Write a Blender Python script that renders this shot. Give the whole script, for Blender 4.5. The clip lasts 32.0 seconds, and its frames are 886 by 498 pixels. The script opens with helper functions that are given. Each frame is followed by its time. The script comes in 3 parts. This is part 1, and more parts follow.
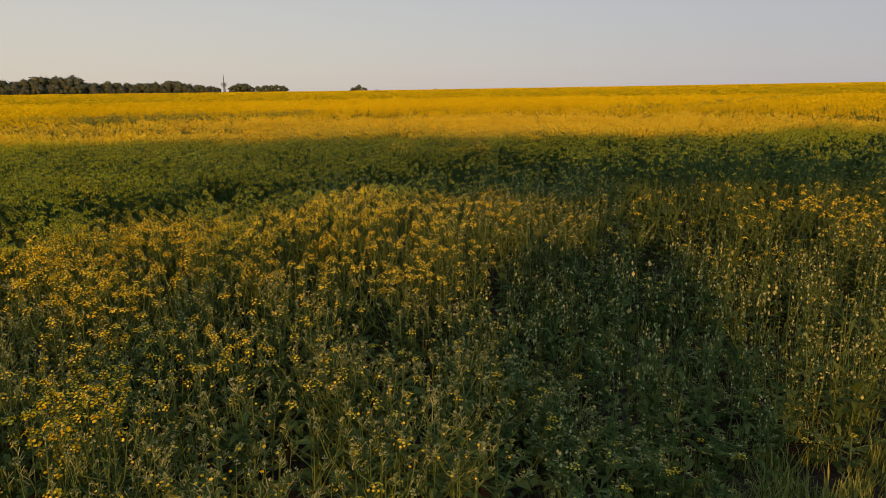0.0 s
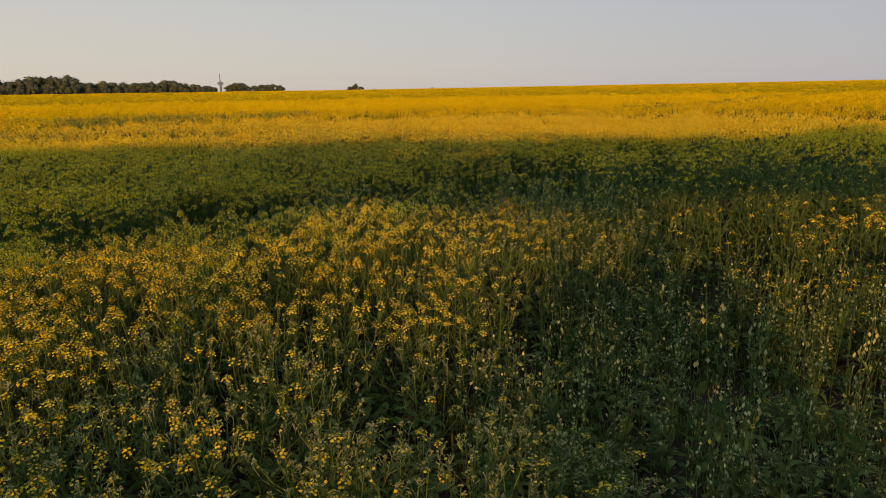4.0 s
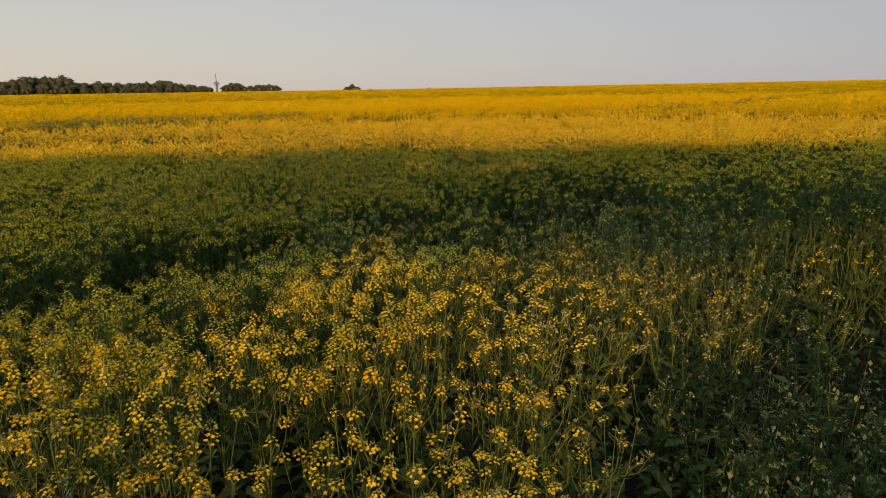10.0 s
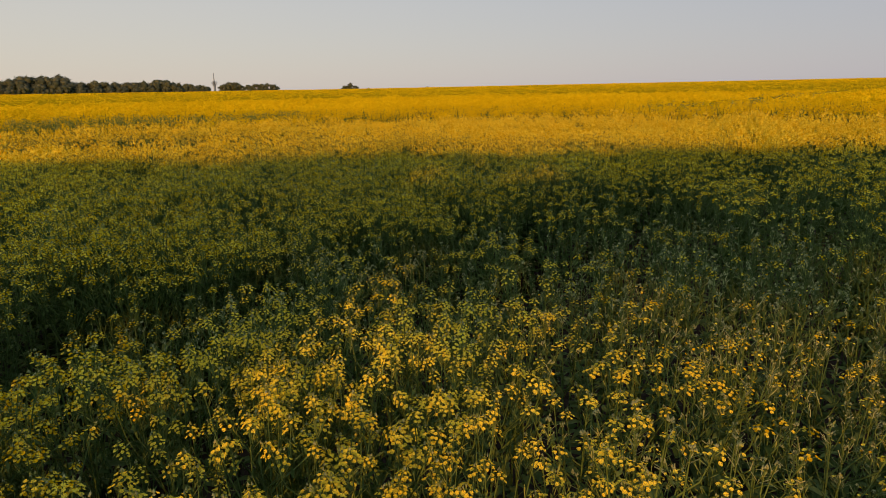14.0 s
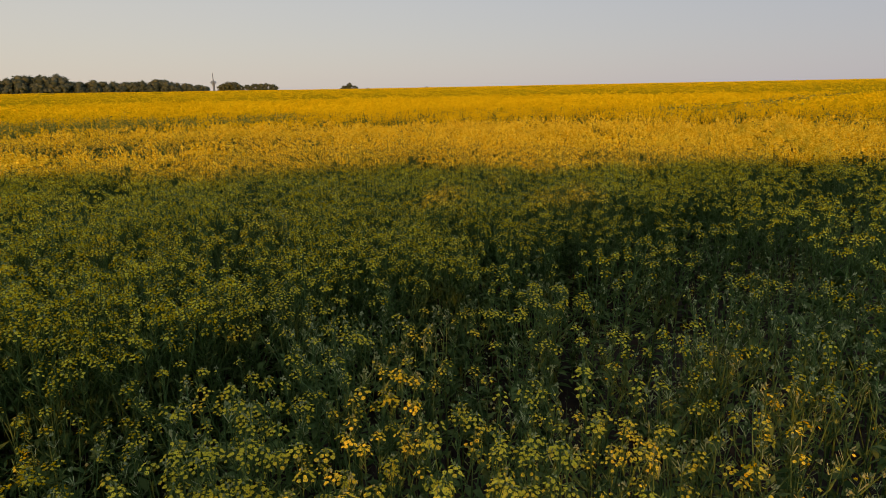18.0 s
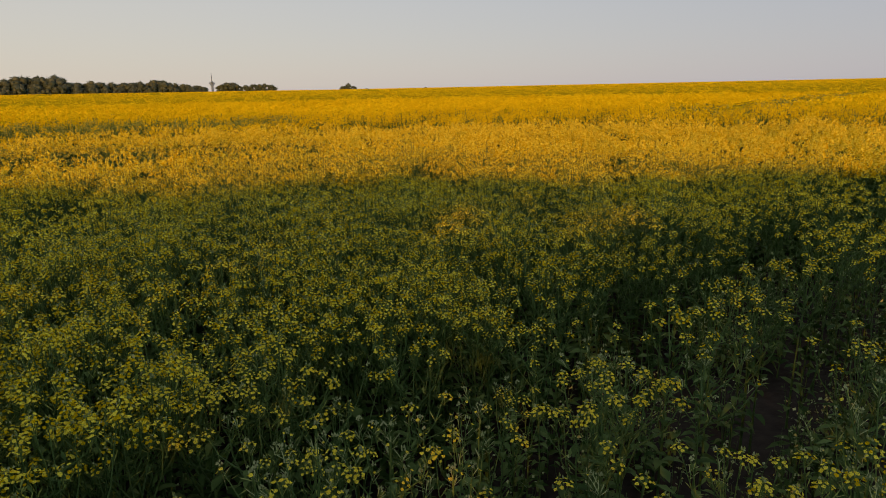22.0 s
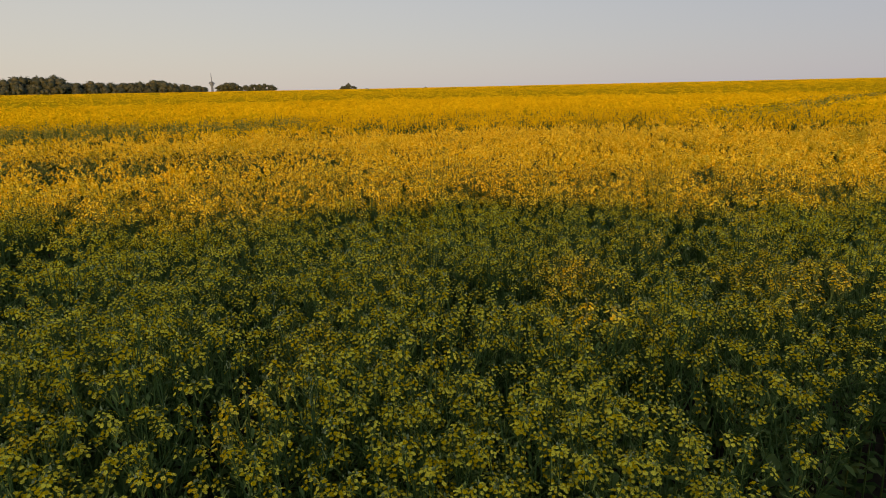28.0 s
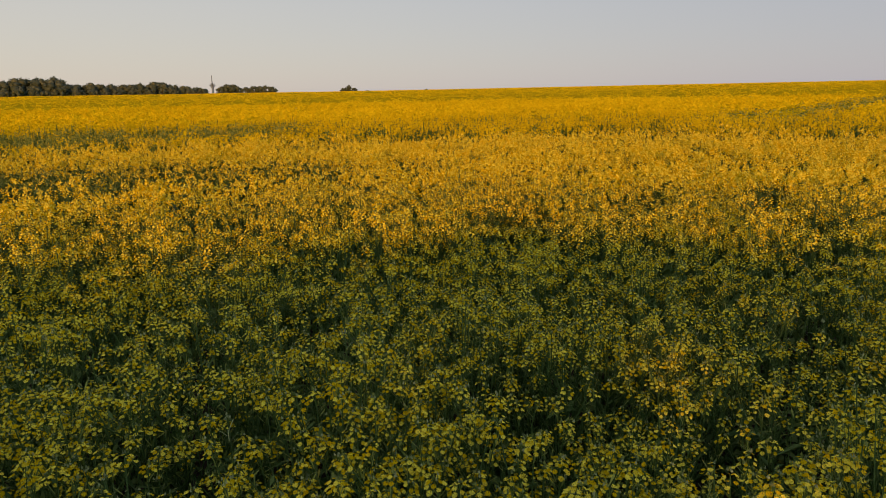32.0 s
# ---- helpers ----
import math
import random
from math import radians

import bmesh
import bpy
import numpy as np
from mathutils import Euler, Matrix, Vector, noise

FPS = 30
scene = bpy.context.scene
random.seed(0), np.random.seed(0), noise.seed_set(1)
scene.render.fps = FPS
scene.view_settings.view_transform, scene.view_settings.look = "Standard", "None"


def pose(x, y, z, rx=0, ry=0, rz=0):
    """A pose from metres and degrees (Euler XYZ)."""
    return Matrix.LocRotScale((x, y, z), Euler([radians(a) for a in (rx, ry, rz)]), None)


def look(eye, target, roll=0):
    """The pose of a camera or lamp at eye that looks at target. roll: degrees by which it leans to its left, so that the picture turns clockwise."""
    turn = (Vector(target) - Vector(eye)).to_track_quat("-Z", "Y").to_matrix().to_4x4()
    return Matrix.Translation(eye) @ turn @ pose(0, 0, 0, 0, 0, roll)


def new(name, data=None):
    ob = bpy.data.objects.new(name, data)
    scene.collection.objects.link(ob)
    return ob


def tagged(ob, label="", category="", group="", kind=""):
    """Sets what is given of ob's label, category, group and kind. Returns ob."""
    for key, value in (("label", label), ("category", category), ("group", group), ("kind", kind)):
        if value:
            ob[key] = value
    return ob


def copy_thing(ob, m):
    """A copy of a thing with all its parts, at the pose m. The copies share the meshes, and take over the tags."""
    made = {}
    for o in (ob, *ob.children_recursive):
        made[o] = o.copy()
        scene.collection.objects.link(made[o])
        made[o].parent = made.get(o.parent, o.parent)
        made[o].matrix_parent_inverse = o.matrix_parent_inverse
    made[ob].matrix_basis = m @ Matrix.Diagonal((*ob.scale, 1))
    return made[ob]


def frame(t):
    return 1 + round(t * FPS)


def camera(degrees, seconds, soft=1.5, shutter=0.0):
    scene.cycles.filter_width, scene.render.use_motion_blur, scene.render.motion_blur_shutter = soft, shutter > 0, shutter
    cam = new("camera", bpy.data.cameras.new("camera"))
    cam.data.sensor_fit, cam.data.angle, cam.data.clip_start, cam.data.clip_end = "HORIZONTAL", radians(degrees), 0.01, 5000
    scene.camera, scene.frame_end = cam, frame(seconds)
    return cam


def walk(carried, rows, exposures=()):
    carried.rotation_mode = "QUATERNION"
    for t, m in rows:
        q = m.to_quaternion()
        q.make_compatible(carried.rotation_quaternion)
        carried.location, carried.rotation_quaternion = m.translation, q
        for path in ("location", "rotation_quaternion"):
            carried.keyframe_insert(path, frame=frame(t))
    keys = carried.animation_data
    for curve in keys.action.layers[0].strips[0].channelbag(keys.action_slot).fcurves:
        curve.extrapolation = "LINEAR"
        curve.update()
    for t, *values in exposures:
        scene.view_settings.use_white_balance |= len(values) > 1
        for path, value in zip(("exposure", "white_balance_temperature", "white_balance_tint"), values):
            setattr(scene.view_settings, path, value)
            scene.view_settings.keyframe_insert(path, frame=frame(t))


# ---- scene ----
cam = camera(70, 32.0, soft=0.55)
PATH = [
    (0, (0.3677, 0.7365, 2.1255), (0.5938, 2.6659, 1.6498), -0.86),
    (0.5, (0.3652, 0.8129, 2.1289), (0.5927, 2.7418, 1.6518), -0.96),
    (1, (0.3568, 0.8980, 2.1325), (0.5854, 2.8265, 1.6545), -1.00),
    (1.5, (0.3473, 0.9951, 2.1365), (0.5766, 2.9234, 1.6577), -1.00),
    (2, (0.3403, 1.1059, 2.1410), (0.5703, 3.0340, 1.6618), -0.99),
    (2.5, (0.3358, 1.2299, 2.1456), (0.5672, 3.1578, 1.6663), -0.98),
    (3, (0.3334, 1.3611, 2.1499), (0.5658, 3.2889, 1.6708), -0.99),
    (3.5, (0.3303, 1.5007, 2.1533), (0.5631, 3.4285, 1.6743), -0.99),
    (4.2, (0.3213, 1.7008, 2.1599), (0.5561, 3.6284, 1.6810), -1.00),
    (4.8, (0.3127, 1.8857, 2.1659), (0.5492, 3.8131, 1.6873), -1.01),
    (5.5, (0.3039, 2.1012, 2.1695), (0.5421, 4.0285, 1.6912), -1.01),
    (6, (0.2889, 2.2480, 2.1709), (0.5282, 4.1753, 1.6930), -1.00),
    (6.5, (0.2774, 2.4003, 2.1692), (0.5175, 4.3276, 1.6919), -0.98),
    (7, (0.2705, 2.5577, 2.1659), (0.5114, 4.4850, 1.6890), -0.96),
    (7.5, (0.2658, 2.7165, 2.1620), (0.5076, 4.6438, 1.6855), -0.93),
    (8, (0.2598, 2.8716, 2.1590), (0.5026, 4.7988, 1.6828), -0.90),
    (8.5, (0.2516, 3.0244, 2.1577), (0.4952, 4.9515, 1.6815), -0.89),
    (9, (0.2449, 3.1762, 2.1581), (0.4890, 5.1031, 1.6814), -0.92),
    (9.5, (0.2424, 3.3281, 2.1574), (0.4864, 5.2549, 1.6797), -0.98),
    (10, (0.2415, 3.4780, 2.1545), (0.4855, 5.4045, 1.6757), -1.02),
    (10.5, (0.2414, 3.6288, 2.1510), (0.4858, 5.5550, 1.6714), -1.03),
    (11, (0.2436, 3.7837, 2.1479), (0.4888, 5.7098, 1.6681), -1.04),
    (11.5, (0.2470, 3.9420, 2.1461), (0.4933, 5.8679, 1.6663), -1.05),
    (12, (0.2499, 4.0977, 2.1457), (0.4973, 6.0234, 1.6656), -1.07),
    (12.5, (0.2517, 4.2484, 2.1451), (0.4998, 6.1738, 1.6644), -1.09),
    (13, (0.2524, 4.3958, 2.1425), (0.5008, 6.3210, 1.6610), -1.09),
    (13.5, (0.2528, 4.5401, 2.1380), (0.5012, 6.4653, 1.6562), -1.09),
    (14, (0.2532, 4.6848, 2.1335), (0.5016, 6.6099, 1.6515), -1.11),
    (14.5, (0.2534, 4.8275, 2.1313), (0.5022, 6.7525, 1.6492), -1.14),
    (15.2, (0.2524, 5.0315, 2.1443), (0.5016, 6.9564, 1.6621), -1.09),
    (15.8, (0.2512, 5.2061, 2.1603), (0.5007, 7.1310, 1.6783), -1.03),
    (16.5, (0.2488, 5.4031, 2.1767), (0.4987, 7.3280, 1.6947), -1.00),
    (17, (0.2486, 5.5454, 2.1794), (0.4990, 7.4703, 1.6975), -0.98),
    (17.5, (0.2450, 5.6750, 2.1832), (0.4961, 7.5997, 1.7013), -0.99),
    (18, (0.2417, 5.8060, 2.1894), (0.4932, 7.7308, 1.7075), -1.01),
    (18.5, (0.2398, 5.9395, 2.1955), (0.4915, 7.8643, 1.7140), -1.04),
    (19, (0.2391, 6.0722, 2.1993), (0.4909, 7.9970, 1.7180), -1.07),
    (19.5, (0.2396, 6.2041, 2.2005), (0.4917, 8.1289, 1.7193), -1.11),
    (20, (0.2422, 6.3378, 2.1995), (0.4951, 8.2624, 1.7182), -1.14),
    (20.5, (0.2475, 6.4714, 2.1967), (0.5009, 8.3960, 1.7152), -1.15),
    (21, (0.2539, 6.6044, 2.1952), (0.5075, 8.5290, 1.7139), -1.13),
    (21.5, (0.2590, 6.7385, 2.1971), (0.5131, 8.6631, 1.7160), -1.11),
    (22, (0.2603, 6.8746, 2.2004), (0.5145, 8.7991, 1.7193), -1.11),
    (22.5, (0.2564, 7.0097, 2.2017), (0.5105, 8.9342, 1.7203), -1.13),
    (23, (0.2514, 7.1454, 2.1995), (0.5052, 9.0699, 1.7182), -1.14),
    (23.5, (0.2463, 7.2822, 2.1961), (0.5000, 9.2068, 1.7151), -1.15),
    (24, (0.2350, 7.4187, 2.1951), (0.4891, 9.3434, 1.7143), -1.14),
    (24.5, (0.2124, 7.5551, 2.1956), (0.4671, 9.4798, 1.7151), -1.11),
    (25, (0.1788, 7.6958, 2.1940), (0.4341, 9.6205, 1.7140), -1.06),
    (25.5, (0.1370, 7.8424, 2.1901), (0.3928, 9.7671, 1.7103), -1.02),
    (26.2, (0.0584, 8.0136, 2.2037), (0.3140, 9.9382, 1.7234), -1.04),
    (26.8, (-0.0296, 8.1568, 2.2183), (0.2256, 10.0812, 1.7374), -1.08),
    (27.5, (-0.1035, 8.3327, 2.2330), (0.1513, 10.2571, 1.7518), -1.11),
    (28, (-0.1266, 8.4772, 2.2357), (0.1278, 10.4017, 1.7542), -1.16),
    (28.5, (-0.1414, 8.6260, 2.2395), (0.1127, 10.5505, 1.7582), -1.17),
    (29, (-0.1474, 8.7743, 2.2437), (0.1065, 10.6990, 1.7628), -1.15),
    (29.5, (-0.1459, 8.9203, 2.2465), (0.1079, 10.8452, 1.7666), -1.14),
    (30, (-0.1411, 9.0635, 2.2478), (0.1126, 10.9887, 1.7692), -1.17),
    (30.5, (-0.1373, 9.2084, 2.2495), (0.1168, 11.1339, 1.7721), -1.16),
    (31, (-0.1348, 9.3562, 2.2520), (0.1196, 11.2819, 1.7758), -1.12),
    (31.5, (-0.1313, 9.5095, 2.2566), (0.1231, 11.4354, 1.7810), -1.10),
    (32, (-0.1232, 9.6706, 2.2674), (0.1309, 11.5965, 1.7917), -1.09),
]
walk(cam, [(t, look(eye, target, roll)) for t, eye, target, roll in PATH], [(0, 0.0), (32, 0.0)])

# ---- sky and low evening sun, which comes over the shoulder from behind and beside ----
SUN_EL, SUN_AZ = 9.0, 12.0          # azimuth: how far the light runs to the right of straight ahead
world = bpy.data.worlds.new("evening_sky")
scene.world = world
world.use_nodes = True
wn, wl = world.node_tree.nodes, world.node_tree.links
sky = wn.new("ShaderNodeTexSky")
sky.sky_type = "NISHITA"
sky.sun_disc = False
sky.sun_elevation = radians(SUN_EL)
sky.sun_rotation = radians(180 - SUN_AZ)
sky.air_density, sky.dust_density, sky.ozone_density = 1.0, 0.5, 1.5
haze = wn.new("ShaderNodeMix")          # thin even evening haze before the clear sky
haze.data_type = "RGBA"
way = wn.new("ShaderNodeTexCoord")
up = wn.new("ShaderNodeSeparateXYZ")
thin = wn.new("ShaderNodeMapRange")     # the haze lies low and thins out upwards
thin.inputs["From Min"].default_value, thin.inputs["From Max"].default_value = 0.0, 0.6
thin.inputs["To Min"].default_value, thin.inputs["To Max"].default_value = 0.86, 0.46
wl.new(way.outputs["Generated"], up.inputs[0])
wl.new(up.outputs["Z"], thin.inputs["Value"])
wl.new(thin.outputs["Result"], haze.inputs["Factor"])
side = wn.new("ShaderNodeMapRange")     # warmer towards the sun, cooler away from it
side.inputs["From Min"].default_value, side.inputs["From Max"].default_value = -0.55, 0.75
wl.new(up.outputs["X"], side.inputs["Value"])
tone = wn.new("ShaderNodeMix")
tone.data_type = "RGBA"
tone.inputs["A"].default_value, tone.inputs["B"].default_value = (4.8, 4.2, 3.8, 1), (3.6, 3.48, 3.95, 1)
wl.new(side.outputs["Result"], tone.inputs["Factor"])
wl.new(tone.outputs["Result"], haze.inputs["B"])
wl.new(sky.outputs["Color"], haze.inputs["A"])
wl.new(haze.outputs["Result"], wn["Background"].inputs["Color"])
wn["Background"].inputs["Strength"].default_value = 0.13
sun = new("sun", bpy.data.lights.new("sun", "SUN"))
sun.data.energy, sun.data.angle, sun.data.color = 4.2, radians(0.53), (1.0, 0.385, 0.06)
LIGHT = Vector((math.sin(radians(SUN_AZ)) * math.cos(radians(SUN_EL)), math.cos(radians(SUN_AZ)) * math.cos(radians(SUN_EL)), -math.sin(radians(SUN_EL))))
sun.matrix_world = Matrix.Translation((-20, -20, 20)) @ LIGHT.to_track_quat("-Z", "Y").to_matrix().to_4x4()

# ---- materials ----
def material(name, dark, light, scale, rough=0.6, through_light=0.0, bump=0.0, fine=0.0, spec=0.3, island=0.0):
    """A leaf, petal, bark or soil surface: two tones mixed by noise of two sizes, with a share of light let through."""
    m = bpy.data.materials.new(name)
    m.use_nodes = True
    n, l = m.node_tree.nodes, m.node_tree.links
    b = n["Principled BSDF"]
    b.inputs["Roughness"].default_value = rough
    b.inputs["Specular IOR Level"].default_value = spec
    geo = n.new("ShaderNodeNewGeometry")
    big = n.new("ShaderNodeTexNoise")
    big.inputs["Scale"].default_value, big.inputs["Detail"].default_value = scale, 3
    l.new(geo.outputs["Position"], big.inputs["Vector"])
    small = n.new("ShaderNodeTexNoise")
    small.inputs["Scale"].default_value, small.inputs["Detail"].default_value = fine or scale * 12, 4
    l.new(geo.outputs["Position"], small.inputs["Vector"])
    mix = n.new("ShaderNodeMath")
    mix.operation = "MULTIPLY_ADD"
    l.new(small.outputs["Fac"], mix.inputs[0])
    mix.inputs[1].default_value = 0.5
    half = n.new("ShaderNodeMath")
    half.operation = "MULTIPLY"
    l.new(big.outputs["Fac"], half.inputs[0])
    half.inputs[1].default_value = 0.5
    l.new(half.outputs[0], mix.inputs[2])
    fac = mix.outputs[0]
    if island:
        more = n.new("ShaderNodeMath")
        more.operation = "MULTIPLY_ADD"
        l.new(geo.outputs["Random Per Island"], more.inputs[0])
        more.inputs[1].default_value = island
        low = n.new("ShaderNodeMath")
        low.operation = "SUBTRACT"
        l.new(fac, low.inputs[0])
        low.inputs[1].default_value = island / 2
        l.new(low.outputs[0], more.inputs[2])
        fac = more.outputs[0]
    ramp = n.new("ShaderNodeValToRGB")
    ramp.color_ramp.elements[0].position, ramp.color_ramp.elements[0].color = 0.32, (*dark, 1)
    ramp.color_ramp.elements[1].position, ramp.color_ramp.elements[1].color = 0.68, (*light, 1)
    l.new(fac, ramp.inputs["Fac"])
    l.new(ramp.outputs["Color"], b.inputs["Base Color"])
    if bump:
        bn = n.new("ShaderNodeBump")
        bn.inputs["Strength"].default_value, bn.inputs["Distance"].default_value = bump, 0.02
        l.new(small.outputs["Fac"], bn.inputs["Height"])
        l.new(bn.outputs["Normal"], b.inputs["Normal"])
    if through_light:
        tr = n.new("ShaderNodeBsdfTranslucent")
        l.new(ramp.outputs["Color"], tr.inputs["Color"])
        ms = n.new("ShaderNodeMixShader")
        ms.inputs["Fac"].default_value = through_light
        l.new(b.outputs[0], ms.inputs[1])
        l.new(tr.outputs[0], ms.inputs[2])
        l.new(ms.outputs[0], n["Material Output"].inputs["Surface"])
    return m


# wide spread by floret: the pale tone stands in for sky light on upper petals
PETAL = material("rape_petal", (0.68, 0.52, 0.005), (0.96, 0.90, 0.10), 1.3, 0.55, 0.3, island=0.9, spec=0.0)
STEM = material("rape_stem", (0.055, 0.112, 0.032), (0.125, 0.215, 0.068), 2.0, 0.5, 0.0, spec=0.15)
LEAF = material("rape_leaf", (0.05, 0.105, 0.027), (0.14, 0.22, 0.066), 1.5, 0.55, 0.25, island=0.6, spec=0.1)
POD = material("rape_bud", (0.10, 0.16, 0.028), (0.29, 0.36, 0.085), 2.0, 0.55, 0.15, island=0.8, spec=0.15)
BUD = material("pale_bud", (0.15, 0.215, 0.085), (0.40, 0.48, 0.23), 2.0, 0.55, 0.15, island=0.8, spec=0.15)
CROP = [STEM, LEAF, POD, PETAL, BUD]
GRASS = material("verge_grass", (0.12, 0.20, 0.04), (0.29, 0.37, 0.10), 1.2, 0.5, 0.3, island=0.6)
SOIL = material("field_soil", (0.020, 0.017, 0.014), (0.062, 0.05, 0.038), 0.8, 0.95, 0.0, 0.8, 14.0)
# darker than PETAL: stalks and the shade between heads are averaged into the colour
FARHEAD = material("far_heads_and_gaps", (0.52, 0.44, 0.006), (0.76, 0.67, 0.014), 0.3, 0.7, 0.25, island=0.3, spec=0.0)
FARCROP = [STEM, LEAF, POD, FARHEAD, BUD]
CANOPY = material("far_crop_canopy", (0.34, 0.29, 0.008), (0.64, 0.54, 0.012), 0.35, 0.7, 0.15, 0.6, 9.0, spec=0.0)
# dulled towards blue-grey, with the haze of the far wood put into the colour
WOOD_LEAF = material("hazed_leaf", (0.052, 0.088, 0.070), (0.11, 0.155, 0.115), 0.12, 0.6, 0.3, island=0.7)
BARK = material("bark", (0.05, 0.04, 0.03), (0.13, 0.10, 0.075), 1.5, 0.9, 0.0, 0.5)
# bluer than concrete: the haze before the far tower is put into its colour
CONCRETE = material("hazed_concrete", (0.13, 0.22, 0.36), (0.17, 0.27, 0.42), 0.05, 0.8)

# ---- lie of the land ----
def softplus(v):
    return np.logaddexp(0.0, v)


def ground(x, y):
    """Height of the ground: it rises from the verge and then gently to the skyline, a little more far to either side."""
    x, y = np.asarray(x, float), np.asarray(y, float)
    g = -0.033 * 2.0 * softplus((9.0 - y) / 2.0) - 0.033
    g = g + 0.0089 * 4.0 * softplus((y - 9.0) / 4.0) - 0.0025 * 40.0 * softplus((y - 420.0) / 40.0)
    g = g + 0.0027 * 10 * softplus((np.minimum(x, 900) - 25) / 10) + 0.0024 * 10 * softplus((-np.maximum(x, -600) - 25) / 10)
    return g + 0.03 * np.sin(x * 0.7 + 1.3) * np.sin(y * 0.5)


def blob(x, y, cx, cy, rx, ry, turn=0.0):
    c, s = math.cos(turn), math.sin(turn)
    u, v = (x - cx) * c + (y - cy) * s, -(x - cx) * s + (y - cy) * c
    return np.exp(-((u / rx) ** 2 + (v / ry) ** 2))


def ripple(x, y, size, seed):
    """Smooth random field of about -1 to 1."""
    r = np.random.RandomState(seed)
    out = np.zeros_like(np.asarray(x, float))
    for k in range(7):
        a, f, p = r.uniform(0, 6.283), r.uniform(0.6, 1.6) / size, r.uniform(0, 6.283)
        out = out + np.sin((np.cos(a) * x + np.sin(a) * y) * f * 6.283 + p)
    return out / 3.2


def tramline(x, y):
    """1 in the middle of the wheel tracks, where nothing grows, 0 well away from them."""
    k = np.zeros_like(np.asarray(x, float))
    for a, b, w, x0, x1, deep in TRACKS:
        d = (y - a - b * x) / math.hypot(1, b)
        k = np.maximum(k, deep * sig((x - x0) / 0.4) * sig((x1 - x) / 0.5) * np.exp(-(d / w) ** 4))
    return k


def sig(v):
    return 1 / (1 + np.exp(np.clip(-v, -50, 50)))


# wheel tracks: y = a + b x, half width, where they begin and end, how bare they are
TRACKS = ((8.95, 0.66, 0.34, 0.1, 4.6, 0.98), (8.95, 0.66, 0.24, 4.6, 9.0, 0.7), (8.95, 0.66, 0.30, -2.6, 0.1, 0.75), (7.8, 0.70, 0.32, 0.3, 5.2, 0.95), (18.6, 0.82, 0.9, 11.5, 90.0, 0.3))
# strips of thinner, greener crop: y = a + b x, half width, from x, to x, depth
STRIPS = ((18.7, 0.02, 1.5, -30, -1.6, 0.62), (18.4, 0.1, 1.0, -1.8, 1.6, 0.5), (29.8, 0.6, 2.6, -10, -1.5, 0.62), (28.5, 0.1, 2.2, -30, -6, 0.4), (46.0, 0.1, 4.0, -40, 30, 0.2), (21.0, 0.08, 1.0, 3, 9, 0.22), (27.6, 0.2, 1.5, 2, 40, 0.18), (17.2, 0.1, 0.6, 3, 20, 0.15), (18.6, 0.82, 1.7, 11.5, 90, 0.7))


def verge_line(x, y):
    """How far inside the crop's edge."""
    return y - 3.6 - 0.45 * (x - 2.05)


def patch(x, y):
    """1 on the small bare patch of soil beside the verge."""
    return np.clip(1.4 * blob(x, y, 2.85, 5.6, 0.45, 0.25, 0.4), 0, 1)


def verge(x, y):
    """1 on the grass verge outside the crop."""
    return sig(-verge_line(x, y) / 0.14)


def bare(x, y):
    return np.clip(blob(x, y, 2.35, 5.35, 1.6, 1.05, 0.4) * 1.3, 0, 1)


def strips(x, y):
    k = np.zeros_like(np.asarray(x, float))
    for a, b, w, x0, x1, deep in STRIPS:
        k = k + deep * sig((x - x0) / 0.6) * sig((x1 - x) / 0.6) * np.exp(-((y - a - b * x) / w) ** 4) * (1 + 0.15 * ripple(x, y, 4.0, 31))
    return k


def closed(x, y):
    """1 in the closed crop beyond the wheel tracks."""
    return sig((y - 9.25 - 0.66 * x) / 0.2)


def sunny(x, y):
    """1 in the full-blooming stretch before the belt."""
    return sig((7.4 - y) / 0.25) * sig((y - 5.4) / 0.2) * sig((0.9 - x) / 0.35)


def thin_belt(x, y):
    """1 in the belt of sparse crop between the sunny patch and the closed field."""
    return np.exp(-((y - 8.5) / 1.15) ** 4) * sig((x + 1.8) / 0.5)


def height(x, y):
    """Height of the crop above the ground."""
    h = 1.27 + 0.03 * ripple(x, y, 3.0, 5) + 0.03 * ripple(x, y, 1.1, 6)
    h = h - 0.5 * bare(x, y) - 0.45 * blob(x, y, -1.7, 7.6, 1.1, 0.5, 0.58) - 0.3 * sig((x - 1.75) / 0.3) * sig((6.7 - y) / 0.4)
    h = h - 0.16 * (np.exp(-((y - 9.0 - 0.66 * x) / 0.5) ** 2) * sig((x + 2.6) / 0.4) * sig((5.5 - x) / 0.6) + np.exp(-((y - 7.85 - 0.7 * x) / 0.45) ** 2) * sig((x - 0.3) / 0.4) * sig((5.5 - x) / 0.6)) - 0.27 * sig((5.5 - y) / 0.45)
    h = h - 0.7 * np.exp(-np.maximum(verge_line(x, y), 0) / 0.9) * sig((x - 1.2) / 0.4)
    return np.clip(h - strips(x, y) * 0.05 - 0.2 * sig((x - 11.5) / 0.5) * np.exp(-((y - 18.6 - 0.82 * x) / 1.4) ** 4), 0.25, 2)


